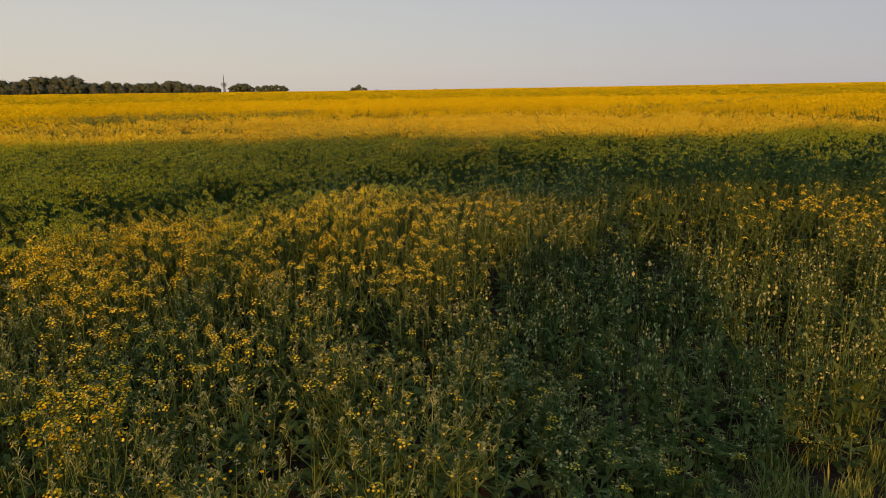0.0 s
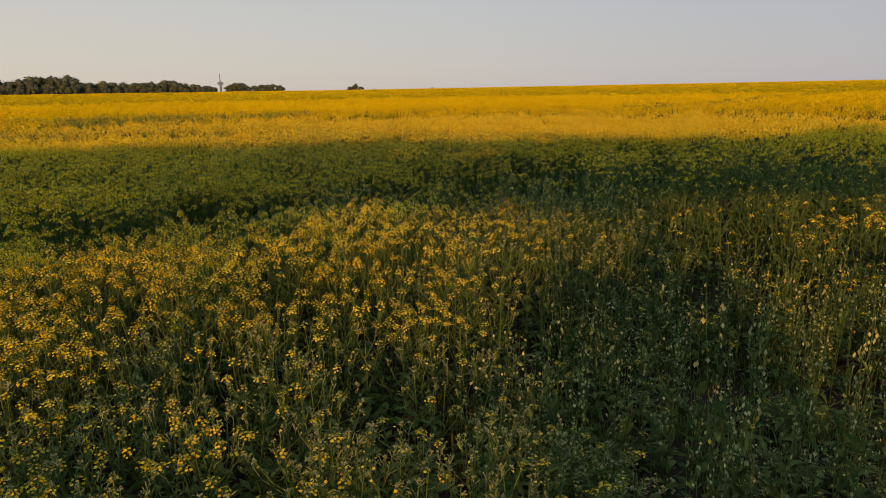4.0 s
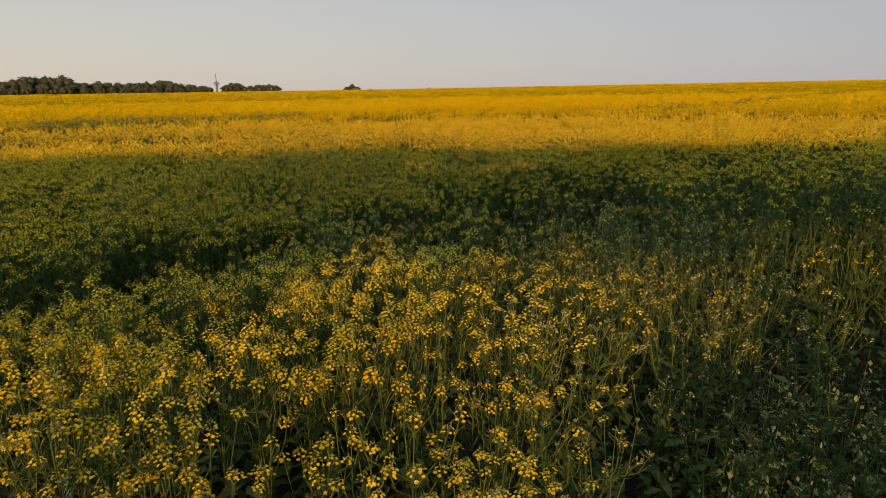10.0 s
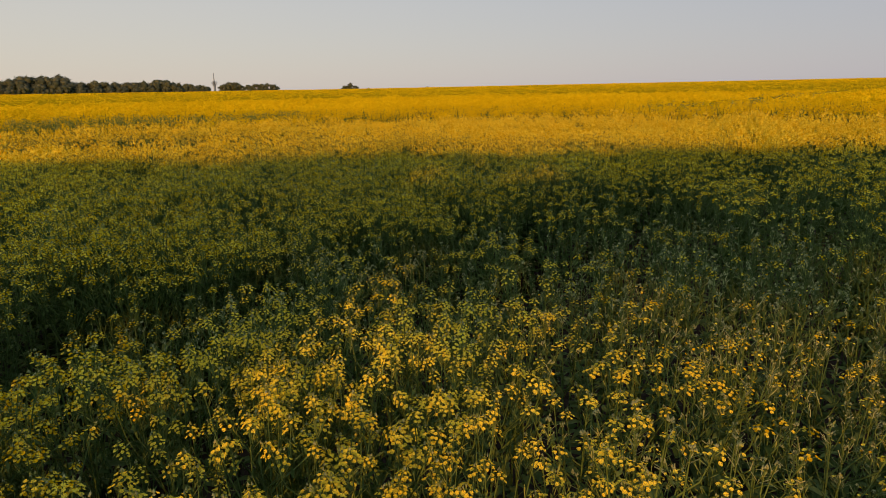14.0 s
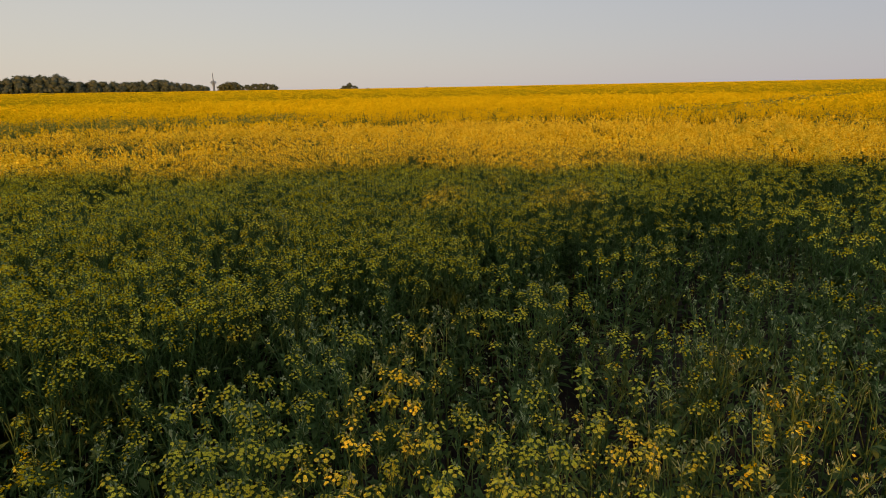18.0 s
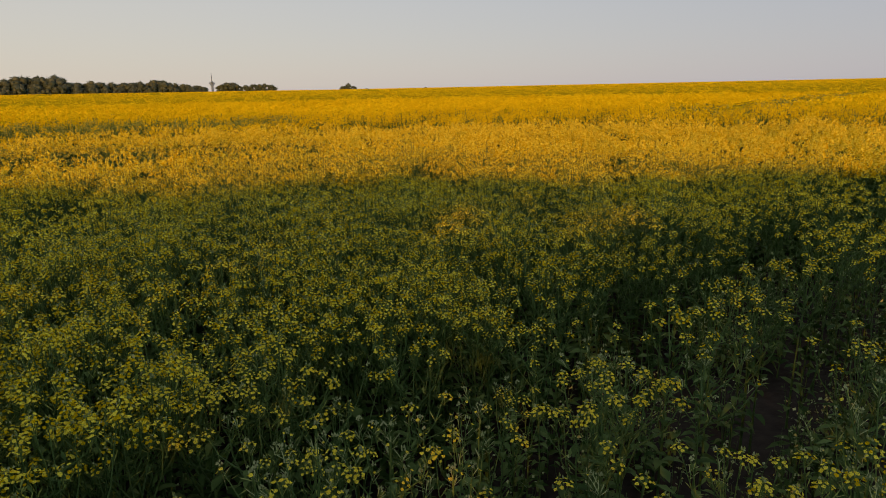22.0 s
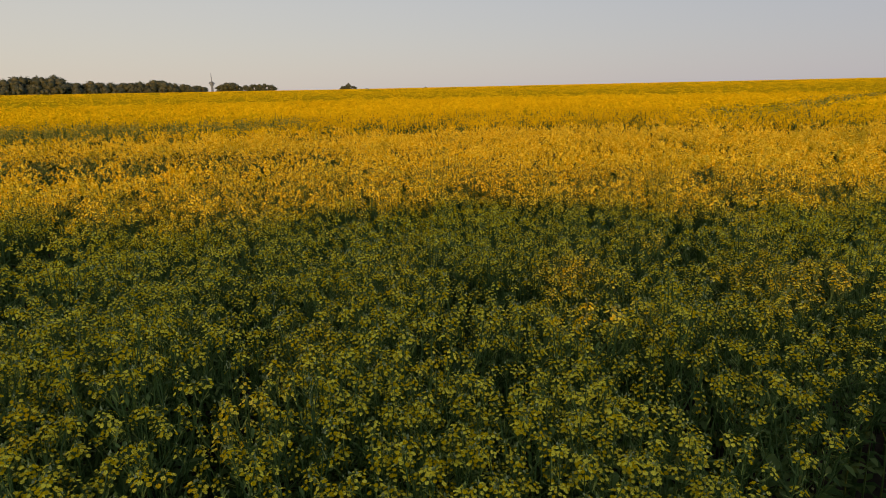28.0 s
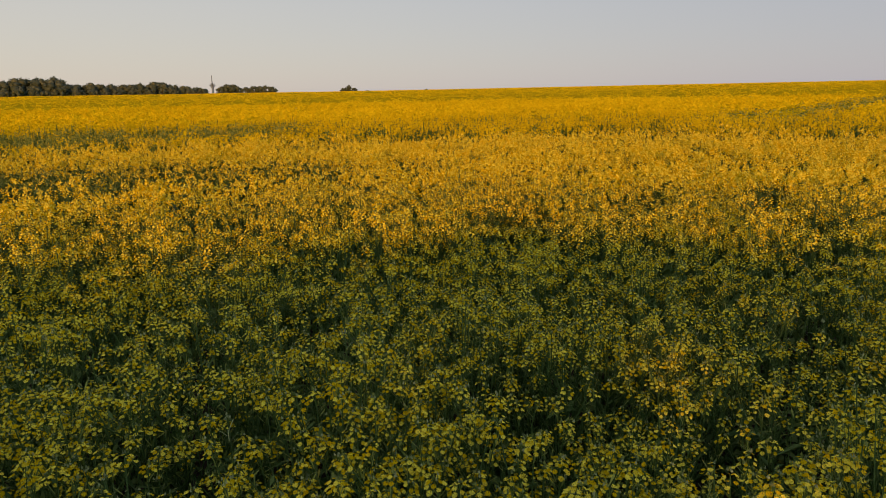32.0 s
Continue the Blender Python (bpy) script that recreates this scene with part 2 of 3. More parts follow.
# tufts that bloom more fully than what stands round them: place, radius, how much more
CLUSTERS = ((-0.4, 4.0, 0.26, 1.1), (-1.4, 4.9, 0.3, 1.0), (-0.95, 3.5, 0.26, 0.9), (-1.1, 4.22, 0.18, 0.8), (-1.7, 5.2, 0.3, 0.8), (-0.15, 4.48, 0.18, 0.7),
            (0.1, 5.8, 0.28, 0.9), (0.77, 5.5, 0.22, 1.2), (1.36, 6.06, 0.16, 1.1), (-0.68, 6.27, 0.28, 0.8), (0.25, 6.6, 0.28, 0.8), (1.05, 6.9, 0.22, 0.6))


def bloom(x, y):
    """Share of the racemes that are in flower."""
    f = 0.85 + 0.38 * closed(x, y) + (0.16 + 0.12 * sig((6.5 - y) / 0.4)) * ripple(x, y, 2.2, 9) + 0.24 * sig((7.4 - y) / 0.3) * ripple(x, y, 0.75, 10) + 0.56 * sig((y - 13.3) / 0.8)
    f = f - (0.56 + 0.39 * sig((x - 0.6) / 0.3)) * sig(((x + 0.15) * 0.5 - (y - 5.75) * 0.9) / 0.45)
    f = f + 0.72 * sunny(x, y)
    f = f - 0.28 * sig((5.2 - y) / 0.2) * sig((1.0 - x) / 0.3)
    for cx, cy, r, more in CLUSTERS:
        f = f + more * blob(x, y, cx, cy, r, r * 0.7, 0.3)
    f = f - 0.36 * sig((y - 11.0) / 0.3) * sig((13.2 - y) / 0.3) * sig((2.5 - x) / 0.5)
    f = f - 0.3 * thin_belt(x, y) * (1 - closed(x, y)) + 0.95 * blob(x, y, 5.2, 6.7, 1.5, 0.8, 0.4) - 0.2 * blob(x, y, -1.5, 5.0, 1.1, 0.7)
    return np.clip(f - 3.2 * strips(x, y), 0.05 + 0.13 * sig((y - 6.6) / 0.3), 1.7)

# ---- mesh building ----
class Geo:
    """Triangles with a material number each, gathered piece by piece."""
    def __init__(self):
        self.v, self.t, self.m, self.n = [], [], [], 0

    def add(self, v, t, m):
        v, t = np.asarray(v, float), np.asarray(t, int)
        self.v.append(v)
        self.t.append(t + self.n)
        self.m.append(np.full(len(t), m) if np.isscalar(m) else np.asarray(m))
        self.n += len(v)

    def arrays(self):
        return np.concatenate(self.v), np.concatenate(self.t), np.concatenate(self.m)


def mesh_of(name, v, t, m, materials, smooth=False):
    me = bpy.data.meshes.new(name)
    me.vertices.add(len(v))
    me.vertices.foreach_set("co", np.ascontiguousarray(v, dtype=np.float32).ravel())
    me.loops.add(len(t) * 3)
    me.loops.foreach_set("vertex_index", np.ascontiguousarray(t, dtype=np.int32).ravel())
    me.polygons.add(len(t))
    me.polygons.foreach_set("loop_start", np.arange(0, len(t) * 3, 3, dtype=np.int32))
    for mat in materials:
        me.materials.append(mat)
    me.polygons.foreach_set("material_index", np.ascontiguousarray(m, dtype=np.int32))
    if smooth:
        me.polygons.foreach_set("use_smooth", np.ones(len(t), dtype=bool))
    me.update(calc_edges=True)
    return me


def tube(g, pts, radii, m, sides=3):
    """A tapered stalk along pts."""
    pts = np.asarray(pts, float)
    ring = []
    for i, p in enumerate(pts):
        d = pts[min(i + 1, len(pts) - 1)] - pts[max(i - 1, 0)]
        d = d / (np.linalg.norm(d) + 1e-9)
        a = np.cross(d, (0.3, 1.0, 0.2))
        a /= np.linalg.norm(a) + 1e-9
        b = np.cross(d, a)
        for k in range(sides):
            w = 6.2832 * k / sides
            ring.append(p + radii[i] * (math.cos(w) * a + math.sin(w) * b))
    t = []
    for i in range(len(pts) - 1):
        for k in range(sides):
            a0, a1, b0, b1 = i * sides + k, i * sides + (k + 1) % sides, (i + 1) * sides + k, (i + 1) * sides + (k + 1) % sides
            t += [(a0, a1, b1), (a0, b1, b0)]
    g.add(ring, t, m)


def frame_of(d):
    d = np.asarray(d, float) / np.linalg.norm(d)
    a = np.cross(d, (0.0, 0.0, 1.0)) if abs(d[2]) < 0.95 else np.cross(d, (0.0, 1.0, 0.0))
    a /= np.linalg.norm(a)
    return d, a, np.cross(a, d)


def leaf(g, base, d, length, width, droop, m):
    """A leaf blade folded along its midrib, drooping to the tip."""
    d, a, up = frame_of(d)
    mid = [np.asarray(base) + d * length * s + np.array((0, 0, -droop * length * s * s)) for s in (0, 0.35, 0.7, 1.0)]
    v = [mid[0]]
    for i, w in ((1, 1.0), (2, 0.75)):
        v += [mid[i] - a * width / 2 * w + up * width * 0.12, mid[i], mid[i] + a * width / 2 * w + up * width * 0.12]
    v.append(mid[3])
    g.add(v, [(0, 2, 1), (0, 3, 2), (1, 2, 5), (1, 5, 4), (2, 3, 6), (2, 6, 5), (4, 5, 7), (5, 6, 7)], m)


def flower(g, p, d, size, rng, m, petals=4):
    """An open flower: four petals in a cross, cupped."""
    d, a, b = frame_of(d)
    w0 = rng.uniform(0, 1.57)
    v, t = [np.asarray(p)], []
    for k in range(petals):
        w = w0 + 6.2832 * k / petals
        r, s = math.cos(w) * a + math.sin(w) * b, -math.sin(w) * a + math.cos(w) * b
        i = len(v)
        rise = d * size * rng.uniform(0.15, 0.4)
        v += [p + r * size * 0.5 + s * size * 0.4 + rise, p + r * size * 0.5 - s * size * 0.4 + rise]
        t.append((0, i + 1, i))
    g.add(v, t, m)


def raceme(g, tip, d, rng, flowers, detail, size=0.0108, linked=False, stretch=1.0):
    """A flower head: pods below, open flowers round the stalk, buds on top."""
    d, a, b = frame_of(d)
    tip = np.asarray(tip, float)
    length = rng.uniform(0.018, 0.042) * stretch
    if linked:
        first = g.n
        tube(g, [tip - d * length * s for s in (2.6, 1.7, 1.0, 0.5, 0.0)], [0.0018, 0.0015, 0.0014, 0.0012, 0.0008], 0)

    def tie(s, at):
        """A short stalk from the axis to the piece just added."""
        if linked:
            k = first + 3 * (0 if s > 1.7 else 1 if s > 1.0 else 2 if s > 0.5 else 3)
            g.t.append(np.array([[k, k + 1, at]]))
            g.m.append(np.array([0]))

    if detail == 0:
        for k in range(rng.randint(4, 9)):          # young pods
            w, s = rng.uniform(0, 6.28), rng.uniform(1.0, 2.6)
            r = math.cos(w) * a + math.sin(w) * b
            p = tip - d * length * s
            q = p + r * 0.026 + d * 0.026
            n = np.cross(r, d) * 0.0014
            at = g.n
            g.add([p - n, p + n, q + n, q - n], [(0, 1, 2), (0, 2, 3)], 2 if flowers > 2 else 4)
            tie(s, at)
    for k in range(flowers):
        w, s = k * 2.4 + rng.uniform(-0.4, 0.4), (k + rng.uniform(0, 1)) / max(flowers, 1)
        r = math.cos(w) * a + math.sin(w) * b
        out = 0.006 + 0.018 * min(1.0, 0.3 + s)
        p = tip - d * length * s + r * out * rng.uniform(0.75, 1.25)
        if detail == 0:
            at = g.n
            flower(g, p, r * 0.6 + d * 0.8 + (0, 0, 0.2), size * rng.uniform(0.8, 1.2), rng, 3)
            tie(s, at)
        else:
            f, e, h = frame_of(r * 0.6 + d * 0.8 + rng.uniform(-0.5, 0.5, 3))
            z = size * rng.uniform(0.45, 0.7) * (1.28 if detail == 1 else 1.8)
            g.add([p - e * z, p + h * z + f * z * 0.3, p + e * z, p - h * z + f * z * 0.3], [(0, 1, 2), (0, 2, 3)], 3)
    for k in range((5 if flowers > 2 else 7) if detail == 0 else (3 if flowers else 4) if detail == 1 else 2):      # buds
        w = rng.uniform(0, 6.28)
        r = math.cos(w) * a + math.sin(w) * b
        z = 0.004 if detail == 0 else 0.005 if detail == 1 else 0.008
        p = tip + d * rng.uniform(0, 0.015) + r * rng.uniform(0.002, 0.011)
        at = g.n
        tie(0.0, at)
        g.add([p + a * z, p + b * z, p - a * z - b * z, p + d * z * 2.4], [(0, 1, 3), (1, 2, 3), (2, 0, 3)], (3 if flowers else 2) if detail == 2 else 2 if detail else 4 if flowers < 3 or k % 2 else 2)


def rape_plant(seed, bloomed, detail, linked=False):
    """One plant, 1.27 m high, as named pieces: stem, leaves, flower heads."""
    rng = np.random.RandomState(seed)
    top = 1.27 * rng.uniform(0.93, 1.05)
    lean = rng.uniform(-0.07, 0.07, 2)
    axis = lambda s: np.array((lean[0] * s * s, lean[1] * s * s, top * s))
    stem, leaves, heads = Geo(), [], []
    steps = (0, 0.3, 0.6, 0.85, 1.0) if detail == 0 else (0, 0.5, 1.0) if detail == 1 else (0.3, 0.85)
    tube(stem, [axis(s) for s in steps], [(0.0075 if detail == 0 else 0.0058) * (1.15 - s) for s in steps], 0)
    branches = rng.randint(5, 9) + (2 if bloomed >= 0.9 else 0)
    ends = [(axis(1.0), np.array((lean[0], lean[1], 1.0)))]
    for k in range(branches):
        s = rng.uniform(0.45, 0.82)
        w = k * 2.4 + rng.uniform(-0.5, 0.5)
        p = axis(s)
        reach = rng.uniform(0.06, 0.22)
        end = p + np.array((math.cos(w) * reach, math.sin(w) * reach, top * rng.uniform(0.94, 1.03) - p[2] - rng.uniform(0, 0.10)))
        mid = p * 0.45 + end * 0.55 + np.array((math.cos(w), math.sin(w), -0.5)) * 0.03
        if detail < 2:
            tube(stem, [p, mid, end], [0.004, 0.003, 0.0018], 0)
        else:
            stem.add([p - (0.004, 0, 0), p + (0.004, 0, 0), end], [(0, 1, 2)], 0)
        ends.append((end, end - mid))
        if detail < 2:                  # spent flowers and young pods on short stalks
            for j in range(7 if detail == 0 else 3):
                q, w2 = mid + (end - mid) * rng.uniform(-0.3, 0.92), rng.uniform(0, 6.28)
                o = np.array((math.cos(w2), math.sin(w2), rng.uniform(0.3, 1.2))) * rng.uniform(0.016, 0.04)
                e = np.array((-math.sin(w2), math.cos(w2), 0.1)) * rng.uniform(0.0016, 0.0036)
                stem.add([q, q + o * 0.7 + e, q + o, q + o * 0.7 - e], [(0, 1, 2), (0, 2, 3)], 2)
        if detail == 0:                 # small leaves along the branch
            for j in range(3):
                q, w2 = p + (end - p) * (0.15 + 0.2 * j), w + j * 2.1
                o, e = np.array((math.cos(w2), math.sin(w2), 0.6)) * (0.055 - 0.01 * j), np.array((-math.sin(w2), math.cos(w2), 0.1)) * 0.007
                stem.add([q, q + o * 0.5 + e, q + o, q + o * 0.5 - e], [(0, 1, 2), (0, 2, 3)], 1)
    for p, d in ends:
        h = Geo()
        blooming = rng.uniform() < bloomed
        n = rng.randint(9, 15) if detail == 0 else rng.randint(9, 14) if detail == 1 else rng.randint(6, 10)
        if bloomed >= 1.0:
            n = int(n * (1.1 if bloomed == 1.0 else 1.7 if detail == 0 else 1.3)) + 1
        raceme(h, p, d + rng.uniform(-0.15, 0.15, 3) * 0.2, rng, n if blooming else (rng.randint(0, 3) if detail == 0 else 0), detail, linked=linked, stretch=1.7 if bloomed > 1.0 else 1.0)
        heads.append(h)
    for k in range((15, 8 if bloomed > 0.5 else 14, 4)[detail]):
        s = rng.uniform(0.12, 0.8)
        w = k * 2.4 + rng.uniform(-0.6, 0.6)
        big = 1.0 - 0.8 * s
        lf = Geo()
        if detail:
            p, e, z = axis(s), np.array((-math.sin(w), math.cos(w), 0)) * (0.016 if detail == 1 else 0.05), rng.uniform(0.05, 0.10) if detail == 1 else rng.uniform(0.14, 0.28)
            lf.add([p, p + e + (math.cos(w) * z * 0.6, math.sin(w) * z * 0.6, 0.02 + 0.02 * detail), p + (math.cos(w) * z, math.sin(w) * z, 0.02 - 0.02 * detail), p - e + (math.cos(w) * z * 0.6, math.sin(w) * z * 0.6, 0.05)], [(0, 1, 2), (0, 2, 3)], 1)
            leaves.append(lf)
            continue
        leaf(lf, axis(s), (math.cos(w), math.sin(w), rng.uniform(0.3, 1.5)), (0.05 + 0.085 * big) * rng.uniform(0.7, 1.2), (0.016 + 0.034 * big), rng.uniform(0.4, 1.0), 1)
        leaves.append(lf)
    return stem, leaves, heads


def merged(pieces):
    g = Geo()
    for p in pieces:
        if p.n:
            g.add(*p.arrays())
    return g.arrays()


def scatter(templates, which, pos, turn, size, tall):
    """Copies of templates at places, joined: one set of vertices, triangles and material numbers."""
    vs, ts, ms, n = [], [], [], 0
    for k, (v, t, m) in enumerate(templates):
        sel = np.where(which == k)[0]
        if not len(sel):
            continue
        c, s = np.cos(turn[sel])[:, None], np.sin(turn[sel])[:, None]
        x = (v[None, :, 0] * c - v[None, :, 1] * s) * size[sel][:, None] + pos[sel, 0][:, None]
        y = (v[None, :, 0] * s + v[None, :, 1] * c) * size[sel][:, None] + pos[sel, 1][:, None]
        z = v[None, :, 2] * tall[sel][:, None] + pos[sel, 2][:, None]
        vs.append(np.stack([x, y, z], -1).reshape(-1, 3))
        ts.append((t[None] + (np.arange(len(sel)) * len(v))[:, None, None] + n).reshape(-1, 3))
        ms.append(np.tile(m, len(sel)))
        n += len(sel) * len(v)
    return np.concatenate(vs), np.concatenate(ts), np.concatenate(ms)


def stuff(name, arrays, materials, label, category):
    ob = new(name, mesh_of(name, *arrays, materials))
    return tagged(ob, label, category, "", "stuff")


def part(name, g, materials, parent, label=""):
    ob = new(name, mesh_of(name, *g.arrays(), materials))
    ob.parent = parent
    return tagged(ob, label)

# ---- ground sheet, to the horizon ----
def axis_steps(lo, hi, near0, near1, fine):
    out, v, step = [], near1, fine
    inner = list(np.arange(near0, near1, fine))
    while v < hi:
        out.append(v)
        step *= 1.22
        v += step
    low, v, step = [], near0 - fine, fine
    while v > lo:
        low.append(v)
        step *= 1.22
        v -= step
    return np.array([lo] + low[::-1] + inner + out + [hi])


def sheet(xs, ys, fz):
    X, Y = np.meshgrid(xs, ys)
    v = np.stack([X, Y, fz(X, Y)], -1).reshape(-1, 3)
    nx = len(xs)
    i = (np.arange(len(ys) - 1)[:, None] * nx + np.arange(nx - 1)[None]).ravel()
    t = np.concatenate([np.stack([i, i + 1, i + nx + 1], 1), np.stack([i, i + nx + 1, i + nx], 1)])
    return v, t


v, t = sheet(axis_steps(-4500, 4500, -12, 14, 0.25), axis_steps(-4500, 4800, -3, 20, 0.25),
             lambda X, Y: ground(X, Y) + np.where((np.abs(X) < 30) & (np.abs(Y) < 40), 0.025 * ripple(X, Y, 0.6, 3), 0) - np.where(np.hypot(X, Y) > 1450, 40.0, 0))
tagged(new("ground", mesh_of("ground", v, t, np.zeros(len(t)), [SOIL], True)), "dark brown field soil under the crop", "ground", "", "structure")

# ---- crop ----
rs = np.random.RandomState(11)


def places(x0, x1, y0, y1, per_m2, keep):
    n = int((x1 - x0) * (y1 - y0) * per_m2)
    x, y = rs.uniform(x0, x1, n), rs.uniform(y0, y1, n)
    ok = keep(x, y)
    return x[ok], y[ok]


def in_view(x, y, slack=0.6):
    """Inside the wedge that opens ahead of the path's start."""
    return (x > -0.56 * (y - 0.8) - slack) & (x < 0.3 + 0.95 * (y - 0.8) + slack) & (y > 1.6)


def rank(x, y):
    """Distance from the line of the path, along which the crop is passed."""
    along = np.clip(y, 2.6, 11.2)
    return np.hypot((x - 0.5) * 0.8, y - along)


def grows(x, y):
    p = (1 - tramline(x, y)) * (1 - patch(x, y)) * (1 - verge(x, y)) * (1 - 0.6 * bare(x, y)) * (1 - 0.25 * thin_belt(x, y) * (1 - closed(x, y))) * (0.68 + 0.32 * closed(x, y) + 0.10 * sunny(x, y)) * (1 - 0.15 * sig((y - 11.0) / 0.3) * sig((13.2 - y) / 0.3))
    return rs.uniform(size=len(x)) < p


def crop_arrays(templates, x, y, blooms, size=1.0):
    b = bloom(x, y) + rs.uniform(-0.18, 0.18, len(x))
    level = np.clip(np.digitize(b, blooms), 0, len(blooms))
    per = len(templates) // (len(blooms) + 1)
    which = level * per + rs.randint(0, per, len(x))
    tall = height(x, y) / 1.27 * rs.normal(1.0, 0.055, len(x)).clip(0.8, 1.14)
    pos = np.stack([x, y, ground(x, y) - 0.01], 1)
    return scatter(templates, which, pos, rs.uniform(0, 6.283, len(x)), rs.uniform(0.85, 1.2, len(x)) * size, tall)


LEVELS = (0.25, 0.5, 0.75, 1.1, 1.42)
SHARE = (0.06, 0.3, 0.62, 0.95, 1.0, 1.05)
near_sets = [[rape_plant(100 + 10 * k + j, s, 0) for j in range(4)] for k, s in enumerate(SHARE)]
near_linked = [[rape_plant(100 + 10 * k + j, s, 0, True) for j in range(4)] for k, s in enumerate(SHARE)]
near_t = [merged([p[0], *p[1], *p[2]]) for row in near_sets for p in row]
mid_t = [merged([p[0], *p[1], *p[2]]) for k, s in enumerate(SHARE) for p in [rape_plant(300 + 10 * k + j, s, 1) for j in range(5)]]
far_t = [merged([p[0], *p[1], *p[2]]) for k, s in enumerate(SHARE) for p in [rape_plant(500 + 10 * k + j, s, 2) for j in range(6)]]

x, y = places(-8, 12, 1.6, 14, 40, lambda x, y: (rank(x, y) < 2.1) & in_view(x, y) & grows(x, y))
alone = np.where((x > -0.55) & (x < 1.5) & (y > 3.0) & (y < 9.6))[0][:300]
rest = np.setdiff1d(np.arange(len(x)), alone)
plant_x, plant_y = x[alone], y[alone]
stuff("rapeseed_crop", crop_arrays(near_t, x[rest], y[rest], LEVELS), CROP, "dense yellow-flowering rapeseed plants with thin green stems", "crop")
x, y = places(-12, 18, 1.6, 18, 32, lambda x, y: (rank(x, y) >= 2.1) & (rank(x, y) < 5.3) & in_view(x, y) & grows(x, y))
stuff("rapeseed_crop", crop_arrays(mid_t, x, y, LEVELS), CROP, "dense yellow-flowering rapeseed plants a little way off", "crop")
x, y = places(-20, 34, 1.6, 30, 25, lambda x, y: (rank(x, y) >= 5.3) & (rank(x, y) < 12.5) & in_view(x, y) & grows(x, y))
stuff("rapeseed_crop", crop_arrays(far_t, x, y, LEVELS), CROP, "sunlit yellow rapeseed across the middle of the field", "crop")


def clump(seed, bloomed, wide):
    """A far tuft of a few plant tops."""
    rng, g = np.random.RandomState(seed), Geo()
    for k in range(15 if wide < 0.2 else 9 if wide < 0.25 else 6):
        p = np.array((rng.uniform(-wide, wide), rng.uniform(-wide, wide), 1.27 * rng.uniform(0.9, 1.05)))
        w, z = rng.uniform(0, 3.14), rng.uniform(0.018, 0.036) + 0.12 * max(0.0, wide - 0.12)
        e = np.array((math.cos(w), math.sin(w), 0)) * z
        top = 0.045 + 0.1 * max(0.0, wide - 0.12)
        up = np.array((rng.normal() * 0.8, rng.normal() * 0.8, 1.0)) * top
        tint = 3 if rng.uniform() < bloomed else 2
        if wide < 0.2:                  # a head of a few small flowers
            for j in range(3):
                f, a, b = frame_of(rng.normal(size=3) + (0, -0.6, 0.5))
                o, z = p + rng.normal(size=3) * (0.014, 0.014, 0.022) + (0, 0, 0.02), rng.uniform(0.011, 0.019)
                g.add([o - a * z, o + b * z, o + a * z, o - b * z], [(0, 1, 2), (0, 2, 3)], tint)
        else:
            g.add([p - e, p + e, p + e * 0.5 + up, p - e * 0.6 + up], [(0, 1, 2), (0, 2, 3)], tint)
        q = p - (0, 0, 0.16)
        if wide < 0.2 and k < 5:
            g.add([q - e * 1.3 - (0, 0, 0.3), q + e * 1.3 - (0, 0, 0.3), q + (0, 0, 0.16)], [(0, 1, 2)], 1)
    return g.arrays()


clump_t = [clump(700 + 10 * k + j, s, 0.12) for k, s in enumerate(SHARE) for j in range(6)]
x, y = places(-30, 45, 10, 38, 9, lambda x, y: (rank(x, y) >= 12.5) & (rank(x, y) < 22) & in_view(x, y, 2) & grows(x, y))
stuff("rapeseed_crop", crop_arrays(clump_t, x, y, LEVELS), FARCROP, "yellow rapeseed in bloom far out in the field", "crop")
tuft_t = [clump(750 + 10 * k + j, s, 0.2) for k, s in enumerate(SHARE) for j in range(6)]
x, y = places(-40, 75, 20, 62, 7, lambda x, y: (rank(x, y) >= 22) & (rank(x, y) < 48) & in_view(x, y, 2) & grows(x, y))
stuff("rapeseed_crop", crop_arrays(tuft_t, x, y, LEVELS), FARCROP, "yellow rapeseed in bloom farther out in the field", "crop")
wide_t = [clump(800 + 10 * k + j, s, 0.3) for k, s in enumerate(SHARE) for j in range(6)]
x, y = places(-110, 200, 40, 190, 0.55, lambda x, y: (rank(x, y) >= 47) & in_view(x, y, 4))
stuff("rapeseed_crop", crop_arrays(wide_t, x, y, LEVELS), FARCROP, "yellow rapeseed in bloom towards the horizon", "crop")
huge_t = [clump(900 + 10 * k + j, s, 1.6) for k, s in enumerate(SHARE) for j in range(6)]
x, y = places(-420, 640, 150, 800, 0.02, lambda x, y: (rank(x, y) >= 180) & in_view(x, y, 9))
stuff("rapeseed_crop", crop_arrays(huge_t, x, y, LEVELS), FARCROP, "yellow rapeseed in bloom along the skyline", "crop")
xs, ys = axis_steps(-1400, 1400, -40, 60, 1.0), np.concatenate([np.arange(24, 60, 0.7), axis_steps(60, 1500, 60.7, 61, 0.7)])
v, t = sheet(xs, ys, lambda X, Y: ground(X, Y) + height(X, Y) - 0.05 - 0.45 * np.clip((55 - Y) / 30, 0, 1) + 0.05 * ripple(X, Y, 2.0, 21))
tagged(new("rapeseed_crop", mesh_of("rapeseed_crop", v, t, np.zeros(len(t)), [CANOPY], True)), "closed yellow canopy of the rapeseed field running to the horizon", "crop", "", "stuff")

